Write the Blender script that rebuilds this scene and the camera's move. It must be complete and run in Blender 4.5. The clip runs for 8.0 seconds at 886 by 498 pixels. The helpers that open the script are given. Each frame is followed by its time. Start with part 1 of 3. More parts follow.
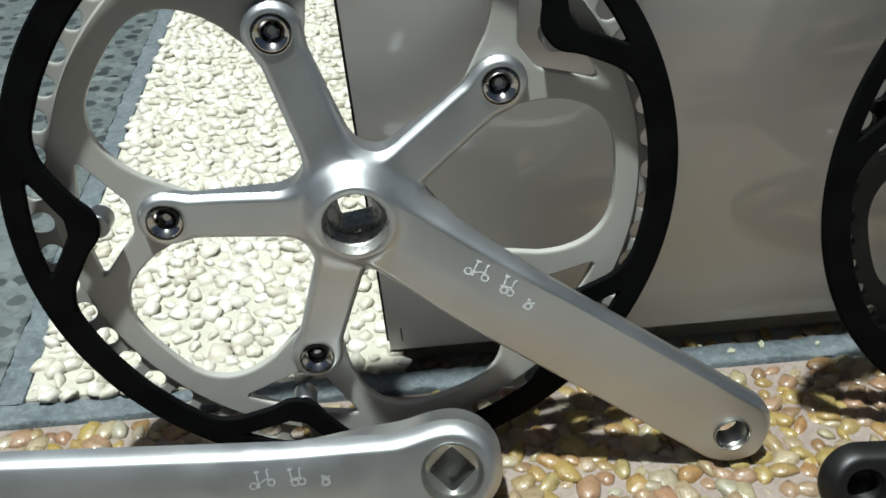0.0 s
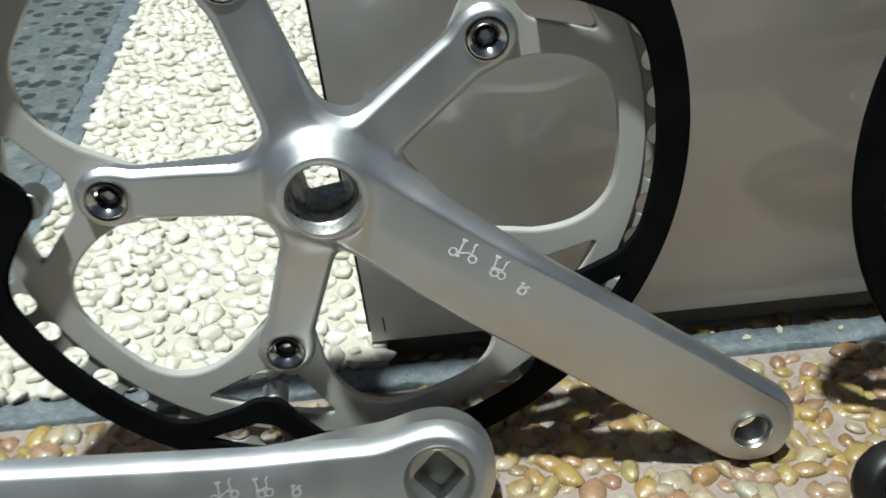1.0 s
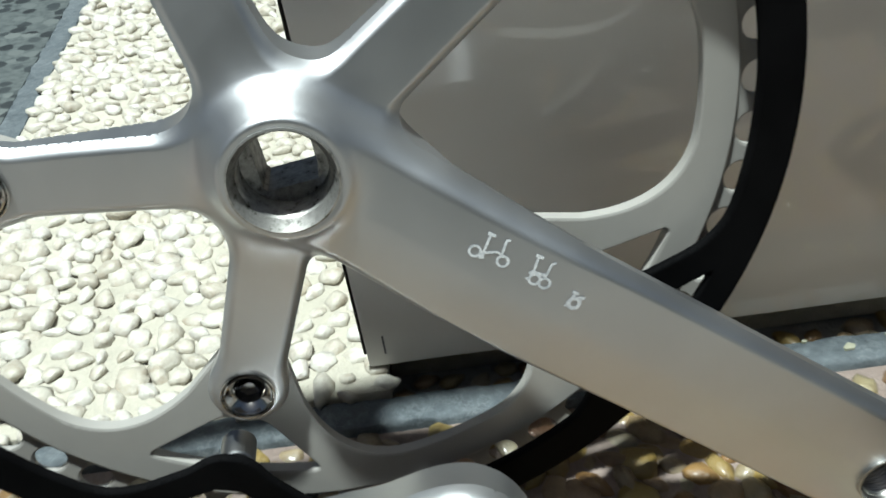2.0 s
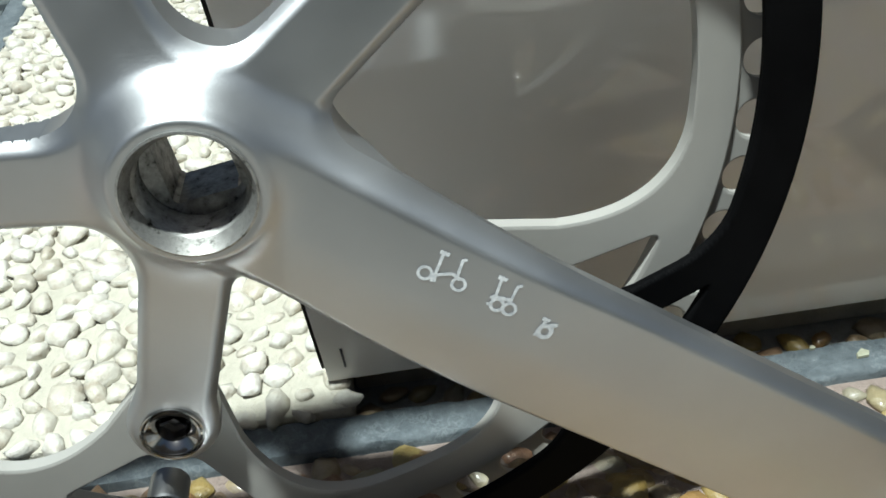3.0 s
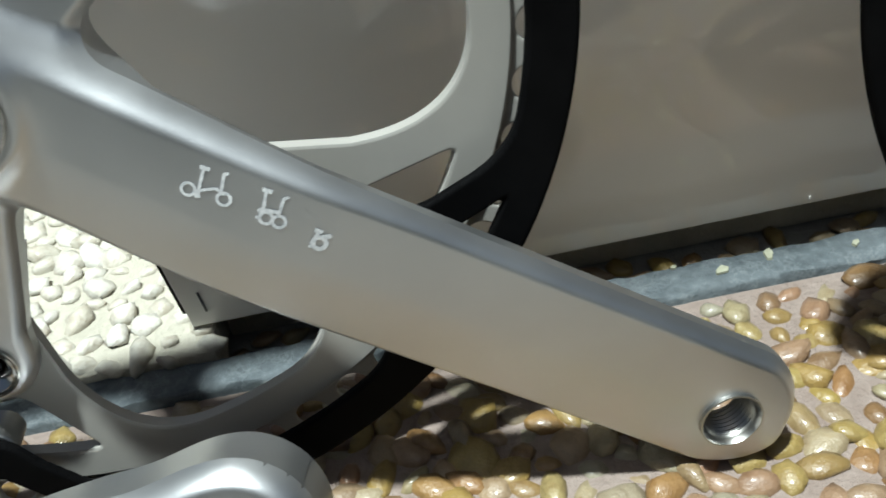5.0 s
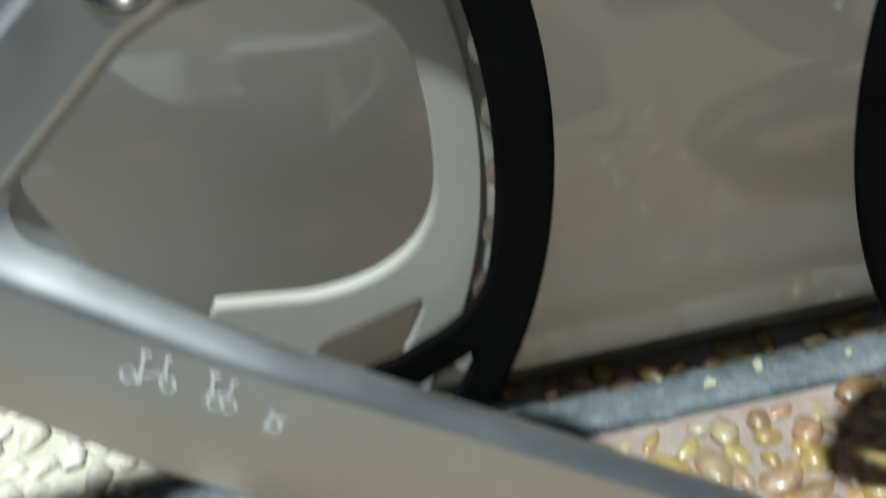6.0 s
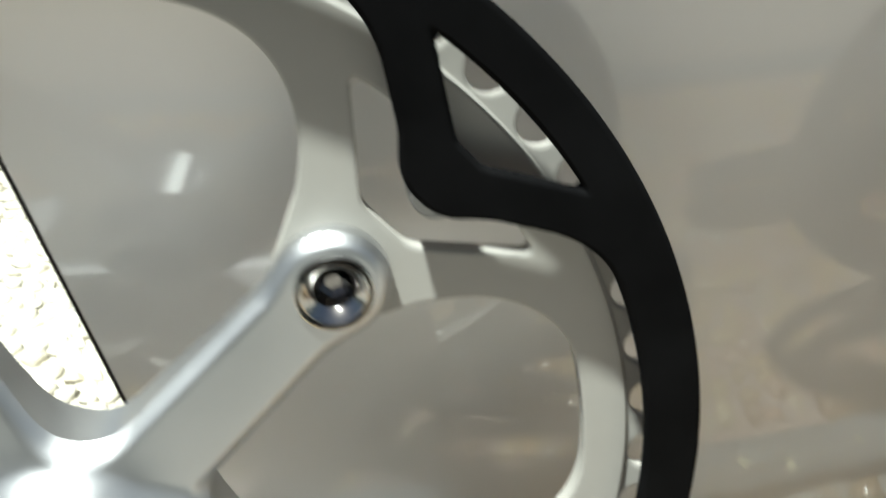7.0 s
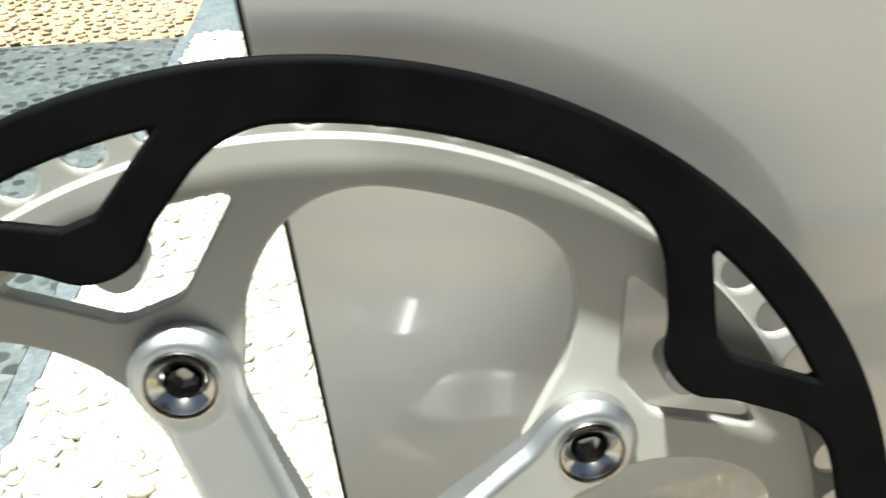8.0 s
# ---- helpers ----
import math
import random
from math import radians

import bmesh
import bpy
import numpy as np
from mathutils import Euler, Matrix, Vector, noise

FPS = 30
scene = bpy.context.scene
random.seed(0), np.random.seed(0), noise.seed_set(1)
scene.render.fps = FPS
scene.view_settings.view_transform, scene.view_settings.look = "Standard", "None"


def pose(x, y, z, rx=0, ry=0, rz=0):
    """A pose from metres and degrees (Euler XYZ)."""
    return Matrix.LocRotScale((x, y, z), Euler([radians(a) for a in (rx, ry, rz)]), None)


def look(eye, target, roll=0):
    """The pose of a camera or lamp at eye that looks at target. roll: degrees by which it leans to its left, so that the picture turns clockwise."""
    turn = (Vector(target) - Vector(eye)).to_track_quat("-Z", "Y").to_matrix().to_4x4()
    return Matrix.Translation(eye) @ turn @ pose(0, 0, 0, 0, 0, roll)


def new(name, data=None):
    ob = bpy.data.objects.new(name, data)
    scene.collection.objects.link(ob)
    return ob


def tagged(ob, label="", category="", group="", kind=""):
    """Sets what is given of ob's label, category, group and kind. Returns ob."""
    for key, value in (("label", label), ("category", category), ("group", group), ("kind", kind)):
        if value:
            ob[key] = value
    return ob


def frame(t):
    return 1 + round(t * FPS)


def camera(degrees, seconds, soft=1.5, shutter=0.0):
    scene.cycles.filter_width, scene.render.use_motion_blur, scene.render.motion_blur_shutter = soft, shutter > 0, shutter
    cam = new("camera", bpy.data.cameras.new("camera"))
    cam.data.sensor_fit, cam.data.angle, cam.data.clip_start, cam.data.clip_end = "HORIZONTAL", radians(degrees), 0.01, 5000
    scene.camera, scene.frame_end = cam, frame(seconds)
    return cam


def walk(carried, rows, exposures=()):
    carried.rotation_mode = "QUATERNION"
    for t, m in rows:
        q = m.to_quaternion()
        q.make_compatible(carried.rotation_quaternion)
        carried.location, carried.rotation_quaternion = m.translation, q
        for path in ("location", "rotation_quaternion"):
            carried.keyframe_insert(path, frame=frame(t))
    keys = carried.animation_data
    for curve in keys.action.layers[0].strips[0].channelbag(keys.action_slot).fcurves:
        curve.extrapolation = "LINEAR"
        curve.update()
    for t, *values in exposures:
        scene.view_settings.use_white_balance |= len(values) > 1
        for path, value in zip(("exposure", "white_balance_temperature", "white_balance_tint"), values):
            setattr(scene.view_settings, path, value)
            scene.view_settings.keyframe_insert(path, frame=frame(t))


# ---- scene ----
cam = camera(50.14, 8.0, soft=1.6, shutter=0.5)
# seconds, eye, yaw, pitch, roll
ROWS = [
    (0, 0.00528, -0.28457, 0.28403, -5.083, -33.668, -1.567),
    (0.5, 0.00752, -0.28294, 0.28325, -4.782, -34.354, -2.120),
    (0.8, 0.01084, -0.26963, 0.27102, -4.483, -34.267, -2.515),
    (1, 0.01273, -0.25405, 0.25911, -5.248, -34.338, -2.272),
    (1.2, 0.01614, -0.24059, 0.24729, -5.324, -34.282, -2.672),
    (2.3, 0.01819, -0.16445, 0.20532, -4.544, -35.441, -4.747),
    (2.5, 0.02465, -0.15731, 0.20326, -4.515, -35.931, -4.908),
    (3, 0.03055, -0.15055, 0.20027, -4.517, -36.863, -5.040),
    (3.5, 0.02852, -0.14873, 0.20037, -4.063, -36.927, -5.946),
    (4, 0.03178, -0.14961, 0.20066, -4.085, -36.958, -5.997),
    (4.5, 0.05417, -0.15859, 0.19307, -3.970, -37.544, -7.593),
    (4.7, 0.06225, -0.16504, 0.18694, -3.953, -37.783, -8.162),
    (5.8, 0.07900, -0.15008, 0.19008, -4.476, -38.699, -8.769),
    (6, 0.08047, -0.13774, 0.20099, -5.206, -37.595, -8.226),
    (6.2, 0.07903, -0.12903, 0.21016, -5.361, -35.794, -8.092),
    (6.5, 0.07315, -0.12287, 0.21982, -5.463, -34.886, -6.808),
    (7, 0.05716, -0.12489, 0.24219, -5.765, -32.478, -5.411),
    (7.5, 0.03374, -0.12888, 0.27149, -5.712, -30.216, -3.278),
    (8, 0.01368, -0.13004, 0.27620, -4.751, -29.308, -1.912),
]


def eye_pose(x, y, z, yaw, pitch, roll):
    a, b = radians(yaw), radians(pitch)
    ahead = Vector((-math.sin(a) * math.cos(b), math.cos(a) * math.cos(b), math.sin(b)))
    eye = Vector((x, y, z))
    return look(eye, eye + ahead, roll)


EXPOSURES = [(0.0, 0.62, 5750, 2), (3.0, 0.70, 5700, 2), (4.5, 0.80, 5700, 2), (5.8, 0.64, 5700, 2), (6.2, 0.90, 5700, 2), (6.5, 1.12, 5750, 2), (7.0, 1.50, 6000, 2), (7.5, 1.80, 6050, 2), (8.0, 1.84, 6100, 2)]
walk(cam, [(r[0], eye_pose(*r[1:])) for r in ROWS], EXPOSURES)

# ---- light ----
SUN_RAY = Vector((0.14, 0.125, -1.0)).normalized()
world = bpy.data.worlds.new("sky")
scene.world = world
world.use_nodes = True
wn = world.node_tree
sky = wn.nodes.new("ShaderNodeTexSky")
sky.sky_type, sky.sun_disc = "NISHITA", False
sky.sun_elevation = math.asin(-SUN_RAY.z)
sky.sun_rotation = math.atan2(-SUN_RAY.x, -SUN_RAY.y)
sky.dust_density, sky.ozone_density = 4.0, 0.6
wn.links.new(sky.outputs[0], wn.nodes["Background"].inputs[0])
wn.nodes["Background"].inputs[1].default_value = 0.018
sun = new("sun", bpy.data.lights.new("sun", "SUN"))
sun.data.energy, sun.data.angle, sun.data.color = 5.0, radians(2.6), (1.0, 0.985, 0.90)
sun.matrix_world = look((0, 0, 2), Vector((0, 0, 2)) + SUN_RAY)

# ---- materials ----
def material(name):
    m = bpy.data.materials.new(name)
    m.use_nodes = True
    return m, m.node_tree, m.node_tree.nodes["Principled BSDF"]


def link(nt, a, b):
    nt.links.new(a, b)


def coords(nt, scale=1.0, kind="Object"):
    tc = nt.nodes.new("ShaderNodeTexCoord")
    mp = nt.nodes.new("ShaderNodeMapping")
    mp.inputs["Scale"].default_value = (scale, scale, scale)
    link(nt, tc.outputs[kind], mp.inputs[0])
    return mp.outputs[0]


def world_coords(nt):
    return nt.nodes.new("ShaderNodeNewGeometry").outputs["Position"]


def noise_tex(nt, vec, scale, detail=4.0, rough=0.55):
    n = nt.nodes.new("ShaderNodeTexNoise")
    n.inputs["Scale"].default_value = scale
    n.inputs["Detail"].default_value = detail
    n.inputs["Roughness"].default_value = rough
    link(nt, vec, n.inputs["Vector"])
    return n.outputs[0]


def ramp(nt, fac, stops):
    r = nt.nodes.new("ShaderNodeValToRGB")
    el = r.color_ramp.elements
    while len(el) < len(stops):
        el.new(0.5)
    for e, (p, c) in zip(el, stops):
        e.position = p
        e.color = (*c, 1.0) if len(c) == 3 else c
    link(nt, fac, r.inputs[0])
    return r.outputs[0]


def mix(nt, fac, a, b, mode="MIX"):
    m = nt.nodes.new("ShaderNodeMix")
    m.data_type, m.blend_type = "RGBA", mode
    for sock, v in ((0, fac), (6, a), (7, b)):
        if isinstance(v, (int, float)):
            m.inputs[sock].default_value = v
        elif isinstance(v, tuple):
            m.inputs[sock].default_value = (*v, 1.0)
        else:
            link(nt, v, m.inputs[sock])
    return m.outputs[2]


def grey(v):
    return (v, v, v)


def bump(nt, p, height, strength, distance):
    b = nt.nodes.new("ShaderNodeBump")
    b.inputs["Strength"].default_value = strength
    b.inputs["Distance"].default_value = distance
    link(nt, height, b.inputs["Height"])
    link(nt, b.outputs[0], p.inputs["Normal"])


def satin_metal(name, colour, low, high, grain, metallic=1.0):
    """Blasted and anodised metal: fine grain, faint handling marks."""
    m, nt, p = material(name)
    vec = coords(nt)
    marks = noise_tex(nt, vec, 45.0, 5.0)
    fine = noise_tex(nt, vec, 2600.0, 2.0)
    p.inputs["Metallic"].default_value = metallic
    tone = tuple(c * 0.93 for c in colour)
    link(nt, ramp(nt, marks, [(0.35, tone), (0.65, colour)]), p.inputs["Base Color"])
    r = ramp(nt, mix(nt, 0.35, marks, fine), [(0.3, grey(low)), (0.7, grey(high))])
    link(nt, r, p.inputs["Roughness"])
    bump(nt, p, fine, grain, 0.0002)
    return m


ALLOY = satin_metal("satin_alloy", (0.54, 0.545, 0.55), 0.35, 0.46, 0.06, 0.97)
RING_ALLOY = satin_metal("ring_alloy", (0.370, 0.357, 0.328), 0.38, 0.50, 0.03, 0.15)
CHROME = satin_metal("dark_chrome", (0.50, 0.485, 0.46), 0.10, 0.18, 0.02)
SOCKET = satin_metal("dark_socket_steel", (0.30, 0.29, 0.28), 0.14, 0.28, 0.04)


def greasy_steel():
    """Machined steel with grease and rust specks."""
    m, nt, p = material("greasy_bore_steel")
    vec = coords(nt)
    n = noise_tex(nt, vec, 420.0, 6.0, 0.7)
    p.inputs["Metallic"].default_value = 0.8
    link(nt, ramp(nt, n, [(0.30, (0.04, 0.038, 0.033)), (0.42, (0.30, 0.295, 0.275)), (0.7, (0.52, 0.51, 0.49))]), p.inputs["Base Color"])
    link(nt, ramp(nt, n, [(0.35, grey(0.6)), (0.65, grey(0.28))]), p.inputs["Roughness"])
    bump(nt, p, n, 0.3, 0.0004)
    return m


BORE = greasy_steel()
EYELET = satin_metal("turned_eyelet", (0.40, 0.395, 0.37), 0.30, 0.44, 0.1)
PEG = satin_metal("turned_spacer", (0.30, 0.30, 0.30), 0.34, 0.46, 0.04)
STEEL = satin_metal("dull_steel", (0.20, 0.20, 0.21), 0.35, 0.5, 0.05)
BLACK_ALLOY = satin_metal("black_anodised", (0.010, 0.009, 0.009), 0.36, 0.48, 0.06, 0.5)


def plastic(name, colour, rough):
    m, nt, p = material(name)
    vec = coords(nt)
    n = noise_tex(nt, vec, 60.0, 6.0)
    link(nt, ramp(nt, n, [(0.3, colour), (0.75, tuple(c * 1.5 + 0.002 for c in colour))]), p.inputs["Base Color"])
    link(nt, ramp(nt, n, [(0.3, grey(rough)), (0.7, grey(rough + 0.12))]), p.inputs["Roughness"])
    p.inputs["Specular IOR Level"].default_value = 0.035
    bump(nt, p, noise_tex(nt, vec, 1800.0, 2.0), 0.12, 0.0002)
    return m


GUARD_BLACK = plastic("matt_black_plastic", (0.002, 0.002, 0.0022), 0.55)
MARK, mnt, mp_ = material("pale_etching")
mp_.inputs["Roughness"].default_value = 0.6
link(mnt, ramp(mnt, noise_tex(mnt, coords(mnt), 900.0), [(0.3, (0.36, 0.37, 0.38)), (0.7, (0.60, 0.60, 0.60))]), mp_.inputs["Base Color"])

MARK_FAINT = satin_metal("faint_etching", (0.62, 0.63, 0.64), 0.42, 0.5, 0.1, 0.85)


def laminate():
    m, nt, p = material("glossy_laminate")
    vec = coords(nt)
    cloud = noise_tex(nt, vec, 9.0, 5.0)
    smear = noise_tex(nt, vec, 38.0, 6.0, 0.65)
    link(nt, ramp(nt, cloud, [(0.3, (0.855, 0.83, 0.81)), (0.7, (0.89, 0.87, 0.85))]), p.inputs["Base Color"])
    link(nt, ramp(nt, smear, [(0.35, grey(0.02)), (0.7, grey(0.06))]), p.inputs["Roughness"])
    p.inputs["IOR"].default_value = 1.55
    bump(nt, p, noise_tex(nt, vec, 14.0, 2.0), 0.08, 0.004)
    return m


LAMINATE = laminate()
PLASTER = plastic("brown_plaster", (0.11, 0.09, 0.075), 0.75)
DARK_EDGE = plastic("dark_strip", (0.03, 0.028, 0.026), 0.5)


def cement(name, lo, hi, scale=160.0):
    m, nt, p = material(name)
    vec = world_coords(nt)
    a = noise_tex(nt, vec, scale, 6.0, 0.6)
    b = noise_tex(nt, vec, 14.0, 4.0)
    base = ramp(nt, a, [(0.3, lo), (0.7, hi)])
    link(nt, mix(nt, 0.35, base, ramp(nt, b, [(0.35, lo), (0.65, hi)])), p.inputs["Base Color"])
    p.inputs["Roughness"].default_value = 0.85
    bump(nt, p, noise_tex(nt, vec, 420.0, 5.0, 0.7), 0.8, 0.0022)
    return m


CEMENT_WHITE = cement("pale_cement", (0.385, 0.362, 0.295), (0.505, 0.475, 0.392))
CEMENT_PINK = cement("pinkish_cement", (0.195, 0.148, 0.122), (0.300, 0.245, 0.212))
CEMENT_BROWN = cement("grey_brown_cement", (0.195, 0.172, 0.150), (0.280, 0.255, 0.225))
CEMENT_TAN = cement("tan_cement", (0.270, 0.195, 0.122), (0.325, 0.248, 0.165))
CEMENT_GREY = cement("grey_cement", (0.22, 0.22, 0.20), (0.34, 0.335, 0.31))


def pebble_material(name, stops, rough, coat):
    m, nt, p = material(name)
    info = nt.nodes.new("ShaderNodeObjectInfo")
    geo = nt.nodes.new("ShaderNodeNewGeometry")
    add = nt.nodes.new("ShaderNodeMath")
    add.operation = "ADD"
    link(nt, info.outputs["Random"], add.inputs[0])
    link(nt, geo.outputs["Random Per Island"], add.inputs[1])
    fr = nt.nodes.new("ShaderNodeMath")
    fr.operation = "FRACT"
    link(nt, add.outputs[0], fr.inputs[0])
    base = ramp(nt, fr.outputs[0], stops)
    vec = geo.outputs["Position"]
    veins = noise_tex(nt, vec, 210.0, 6.0, 0.6)
    tint = ramp(nt, veins, [(0.3, (0.72, 0.66, 0.6)), (0.55, (1, 1, 1)), (0.75, (1.0, 0.97, 0.9))])
    link(nt, mix(nt, 1.0, base, tint, "MULTIPLY"), p.inputs["Base Color"])
    link(nt, ramp(nt, noise_tex(nt, vec, 500.0), [(0.3, grey(rough)), (0.7, grey(rough + 0.25))]), p.inputs["Roughness"])
    p.inputs["Coat Weight"].default_value = coat
    p.inputs["Coat Roughness"].default_value = 0.18
    pits = mix(nt, 0.45, noise_tex(nt, vec, 700.0, 4.0, 0.6), noise_tex(nt, vec, 190.0, 3.0, 0.6))
    bump(nt, p, pits, 0.55, 0.0016)
    return m


PEBBLE_WHITE = pebble_material("white_pebble", [(0.0, (0.409, 0.383, 0.317)), (0.4, (0.502, 0.482, 0.416)), (0.8, (0.541, 0.528, 0.482)), (1.0, (0.396, 0.363, 0.290))], 0.35, 0.1)
PEBBLE_ORANGE = pebble_material(
    "orange_pebble",
    [(0.0, (0.224, 0.126, 0.052)), (0.14, (0.246, 0.180, 0.049)), (0.28, (0.224, 0.165, 0.102)), (0.42, (0.224, 0.126, 0.071)), (0.56, (0.274, 0.230, 0.142)), (0.68, (0.144, 0.078, 0.036)), (0.80, (0.261, 0.198, 0.066)), (0.9, (0.246, 0.227, 0.168)), (1.0, (0.224, 0.155, 0.082))],
    0.28, 0.35)
PEBBLE_FAR = pebble_material("pale_orange_pebble", [(0.0, (0.40, 0.275, 0.16)), (0.5, (0.43, 0.33, 0.21)), (1.0, (0.37, 0.24, 0.14))], 0.5, 0.0)


def stone_strip():
    m, nt, p = material("blue_grey_stone")
    vec = world_coords(nt)
    a = noise_tex(nt, vec, 260.0, 7.0, 0.7)
    b = noise_tex(nt, vec, 40.0, 4.0)
    base = ramp(nt, a, [(0.32, (0.038, 0.047, 0.053)), (0.6, (0.102, 0.119, 0.128)), (0.78, (0.221, 0.246, 0.255))])
    stone = mix(nt, 0.3, base, ramp(nt, b, [(0.35, (0.051, 0.064, 0.072)), (0.7, (0.145, 0.162, 0.170))]))
    vein = ramp(nt, noise_tex(nt, vec, 75.0, 5.0, 0.65), [(0.485, grey(0)), (0.505, grey(0.28)), (0.525, grey(0))])
    link(nt, mix(nt, vein, stone, (0.24, 0.26, 0.265)), p.inputs["Base Color"])
    p.inputs["Roughness"].default_value = 0.62
    bump(nt, p, a, 0.7, 0.0014)
    return m


STRIP = stone_strip()


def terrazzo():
    m, nt, p = material("grey_terrazzo")
    vec = world_coords(nt)
    warp = nt.nodes.new("ShaderNodeTexNoise")
    warp.inputs["Scale"].default_value = 120.0
    link(nt, vec, warp.inputs["Vector"])
    off = nt.nodes.new("ShaderNodeVectorMath")
    off.operation = "MULTIPLY_ADD"
    off.inputs[1].default_value = (0.003, 0.003, 0.003)
    link(nt, warp.outputs[1], off.inputs[0])
    link(nt, vec, off.inputs[2])
    v = nt.nodes.new("ShaderNodeTexVoronoi")
    v.inputs["Scale"].default_value = 95.0
    v.inputs["Randomness"].default_value = 1.0
    link(nt, off.outputs[0], v.inputs["Vector"])
    bw = nt.nodes.new("ShaderNodeSeparateColor")
    link(nt, v.outputs["Color"], bw.inputs[0])
    chip = ramp(nt, bw.outputs[0], [(0.0, (0.013, 0.016, 0.017)), (0.45, (0.029, 0.035, 0.036)), (0.55, (0.070, 0.081, 0.080)), (1.0, (0.110, 0.122, 0.116))])
    inside = ramp(nt, v.outputs["Distance"], [(0.44, grey(1)), (0.54, grey(0))])
    matrix = ramp(nt, noise_tex(nt, vec, 300.0, 5.0), [(0.3, (0.049, 0.058, 0.058)), (0.7, (0.095, 0.107, 0.103))])
    link(nt, mix(nt, inside, matrix, chip), p.inputs["Base Color"])
    p.inputs["Roughness"].default_value = 0.55
    bump(nt, p, inside, 0.2, 0.0006)
    return m


TERRAZZO = terrazzo()
FLAKE, fnt, fp_ = material("pale_flake")
link(fnt, ramp(fnt, noise_tex(fnt, coords(fnt), 300.0), [(0.3, (0.26, 0.26, 0.18)), (0.7, (0.36, 0.36, 0.27))]), fp_.inputs["Base Color"])
fp_.inputs["Roughness"].default_value = 0.7


# ---- mesh helpers ----
def mesh_object(name, verts, faces, mat, parent=None, smooth=True, sharp=None):
    me = bpy.data.meshes.new(name)
    me.from_pydata(verts, [], faces)
    me.materials.append(mat)
    if smooth:
        me.shade_smooth()
        if sharp:
            me.set_sharp_from_angle(angle=radians(sharp))
    ob = new(name, me)
    ob.parent = parent
    return ob


def part(name, bm, mat, parent, label="", smooth=True, sharp=35):
    bmesh.ops.recalc_face_normals(bm, faces=bm.faces[:])
    me = bpy.data.meshes.new(name)
    bm.to_mesh(me)
    bm.free()
    me.materials.append(mat)
    if smooth:
        me.shade_smooth()
        me.set_sharp_from_angle(angle=radians(sharp))
    ob = new(name, me)
    ob.parent = parent
    return tagged(ob, label)


def holder(name, m, label, category, group=""):
    ob = new(name)
    ob.matrix_world = m
    return tagged(ob, label, category, group)


def box_bm(x0, x1, y0, y1, z0, z1, bevel=0.0, segments=2):
    bm = bmesh.new()
    bmesh.ops.create_cube(bm, size=1.0)
    for v in bm.verts:
        v.co = Vector((x0 if v.co.x < 0 else x1, y0 if v.co.y < 0 else y1, z0 if v.co.z < 0 else z1))
    if bevel:
        bmesh.ops.bevel(bm, geom=bm.edges[:], offset=bevel, segments=segments, affect="EDGES", profile=0.5)
    return bm


def lathe_bm(profile, n=40):
    """Turns (radius, depth) pairs round the y axis."""
    bm = bmesh.new()
    rings = []
    for r, y in profile:
        if r <= 0:
            rings.append([bm.verts.new((0, y, 0))])
        else:
            rings.append([bm.verts.new((r * math.cos(k * math.tau / n), y, r * math.sin(k * math.tau / n))) for k in range(n)])
    for a, b in zip(rings, rings[1:]):
        for k in range(n):
            j = (k + 1) % n
            if len(a) == 1:
                bm.faces.new((a[0], b[j], b[k]))
            elif len(b) == 1:
                bm.faces.new((a[k], a[j], b[0]))
            else:
                bm.faces.new((a[k], a[j], b[j], b[k]))
    return bm


# ---- flat outlines, as signed distances in a plane (x to the side, z up) ----
def smin(a, b, k):
    h = np.clip(0.5 + 0.5 * (b - a) / k, 0, 1)
    return b * (1 - h) + a * h - k * h * (1 - h)


def smax(a, b, k):
    return -smin(-a, -b, k)


def sd_circle(x, z, cx, cz, r):
    return np.hypot(x - cx, z - cz) - r


def sd_capsule(x, z, ax, az, bx, bz, ra, rb):
    dx, dz = bx - ax, bz - az
    t = np.clip(((x - ax) * dx + (z - az) * dz) / (dx * dx + dz * dz), 0, 1)
    return np.hypot(x - ax - t * dx, z - az - t * dz) - (ra + (rb - ra) * t)


def sd_polygon(x, z, pts):
    d = np.full(x.shape, 1e9)
    inside = np.ones(x.shape)
    n = len(pts)
    for i in range(n):
        (ax, az), (bx, bz) = pts[i], pts[i - 1]
        ex, ez = bx - ax, bz - az
        wx, wz = x - ax, z - az
        t = np.clip((wx * ex + wz * ez) / (ex * ex + ez * ez), 0, 1)
        d = np.minimum(d, (wx - ex * t) ** 2 + (wz - ez * t) ** 2)
        c1, c2, c3 = z >= az, z < bz, ex * wz > ez * wx
        inside = np.where((c1 & c2 & c3) | (~c1 & ~c2 & ~c3), -inside, inside)
    return inside * np.sqrt(d)


def step01(a, b, v):
    t = np.clip((v - a) / (b - a), 0, 1)
    return t * t * (3 - 2 * t)


def square_grid(bounds, step, turn=0.0):
    x0, x1, z0, z1 = bounds
    a, b = np.meshgrid(np.arange(x0, x1, step), np.arange(z0, z1, step), indexing="ij")
    c, s = math.cos(radians(turn)), math.sin(radians(turn))
    return a * c - b * s, a * s + b * c


def round_grid(radii, n):
    a, r = np.meshgrid(np.arange(n + 1) * math.tau / n, np.array(radii), indexing="ij")
    return r * np.cos(a), r * np.sin(a)


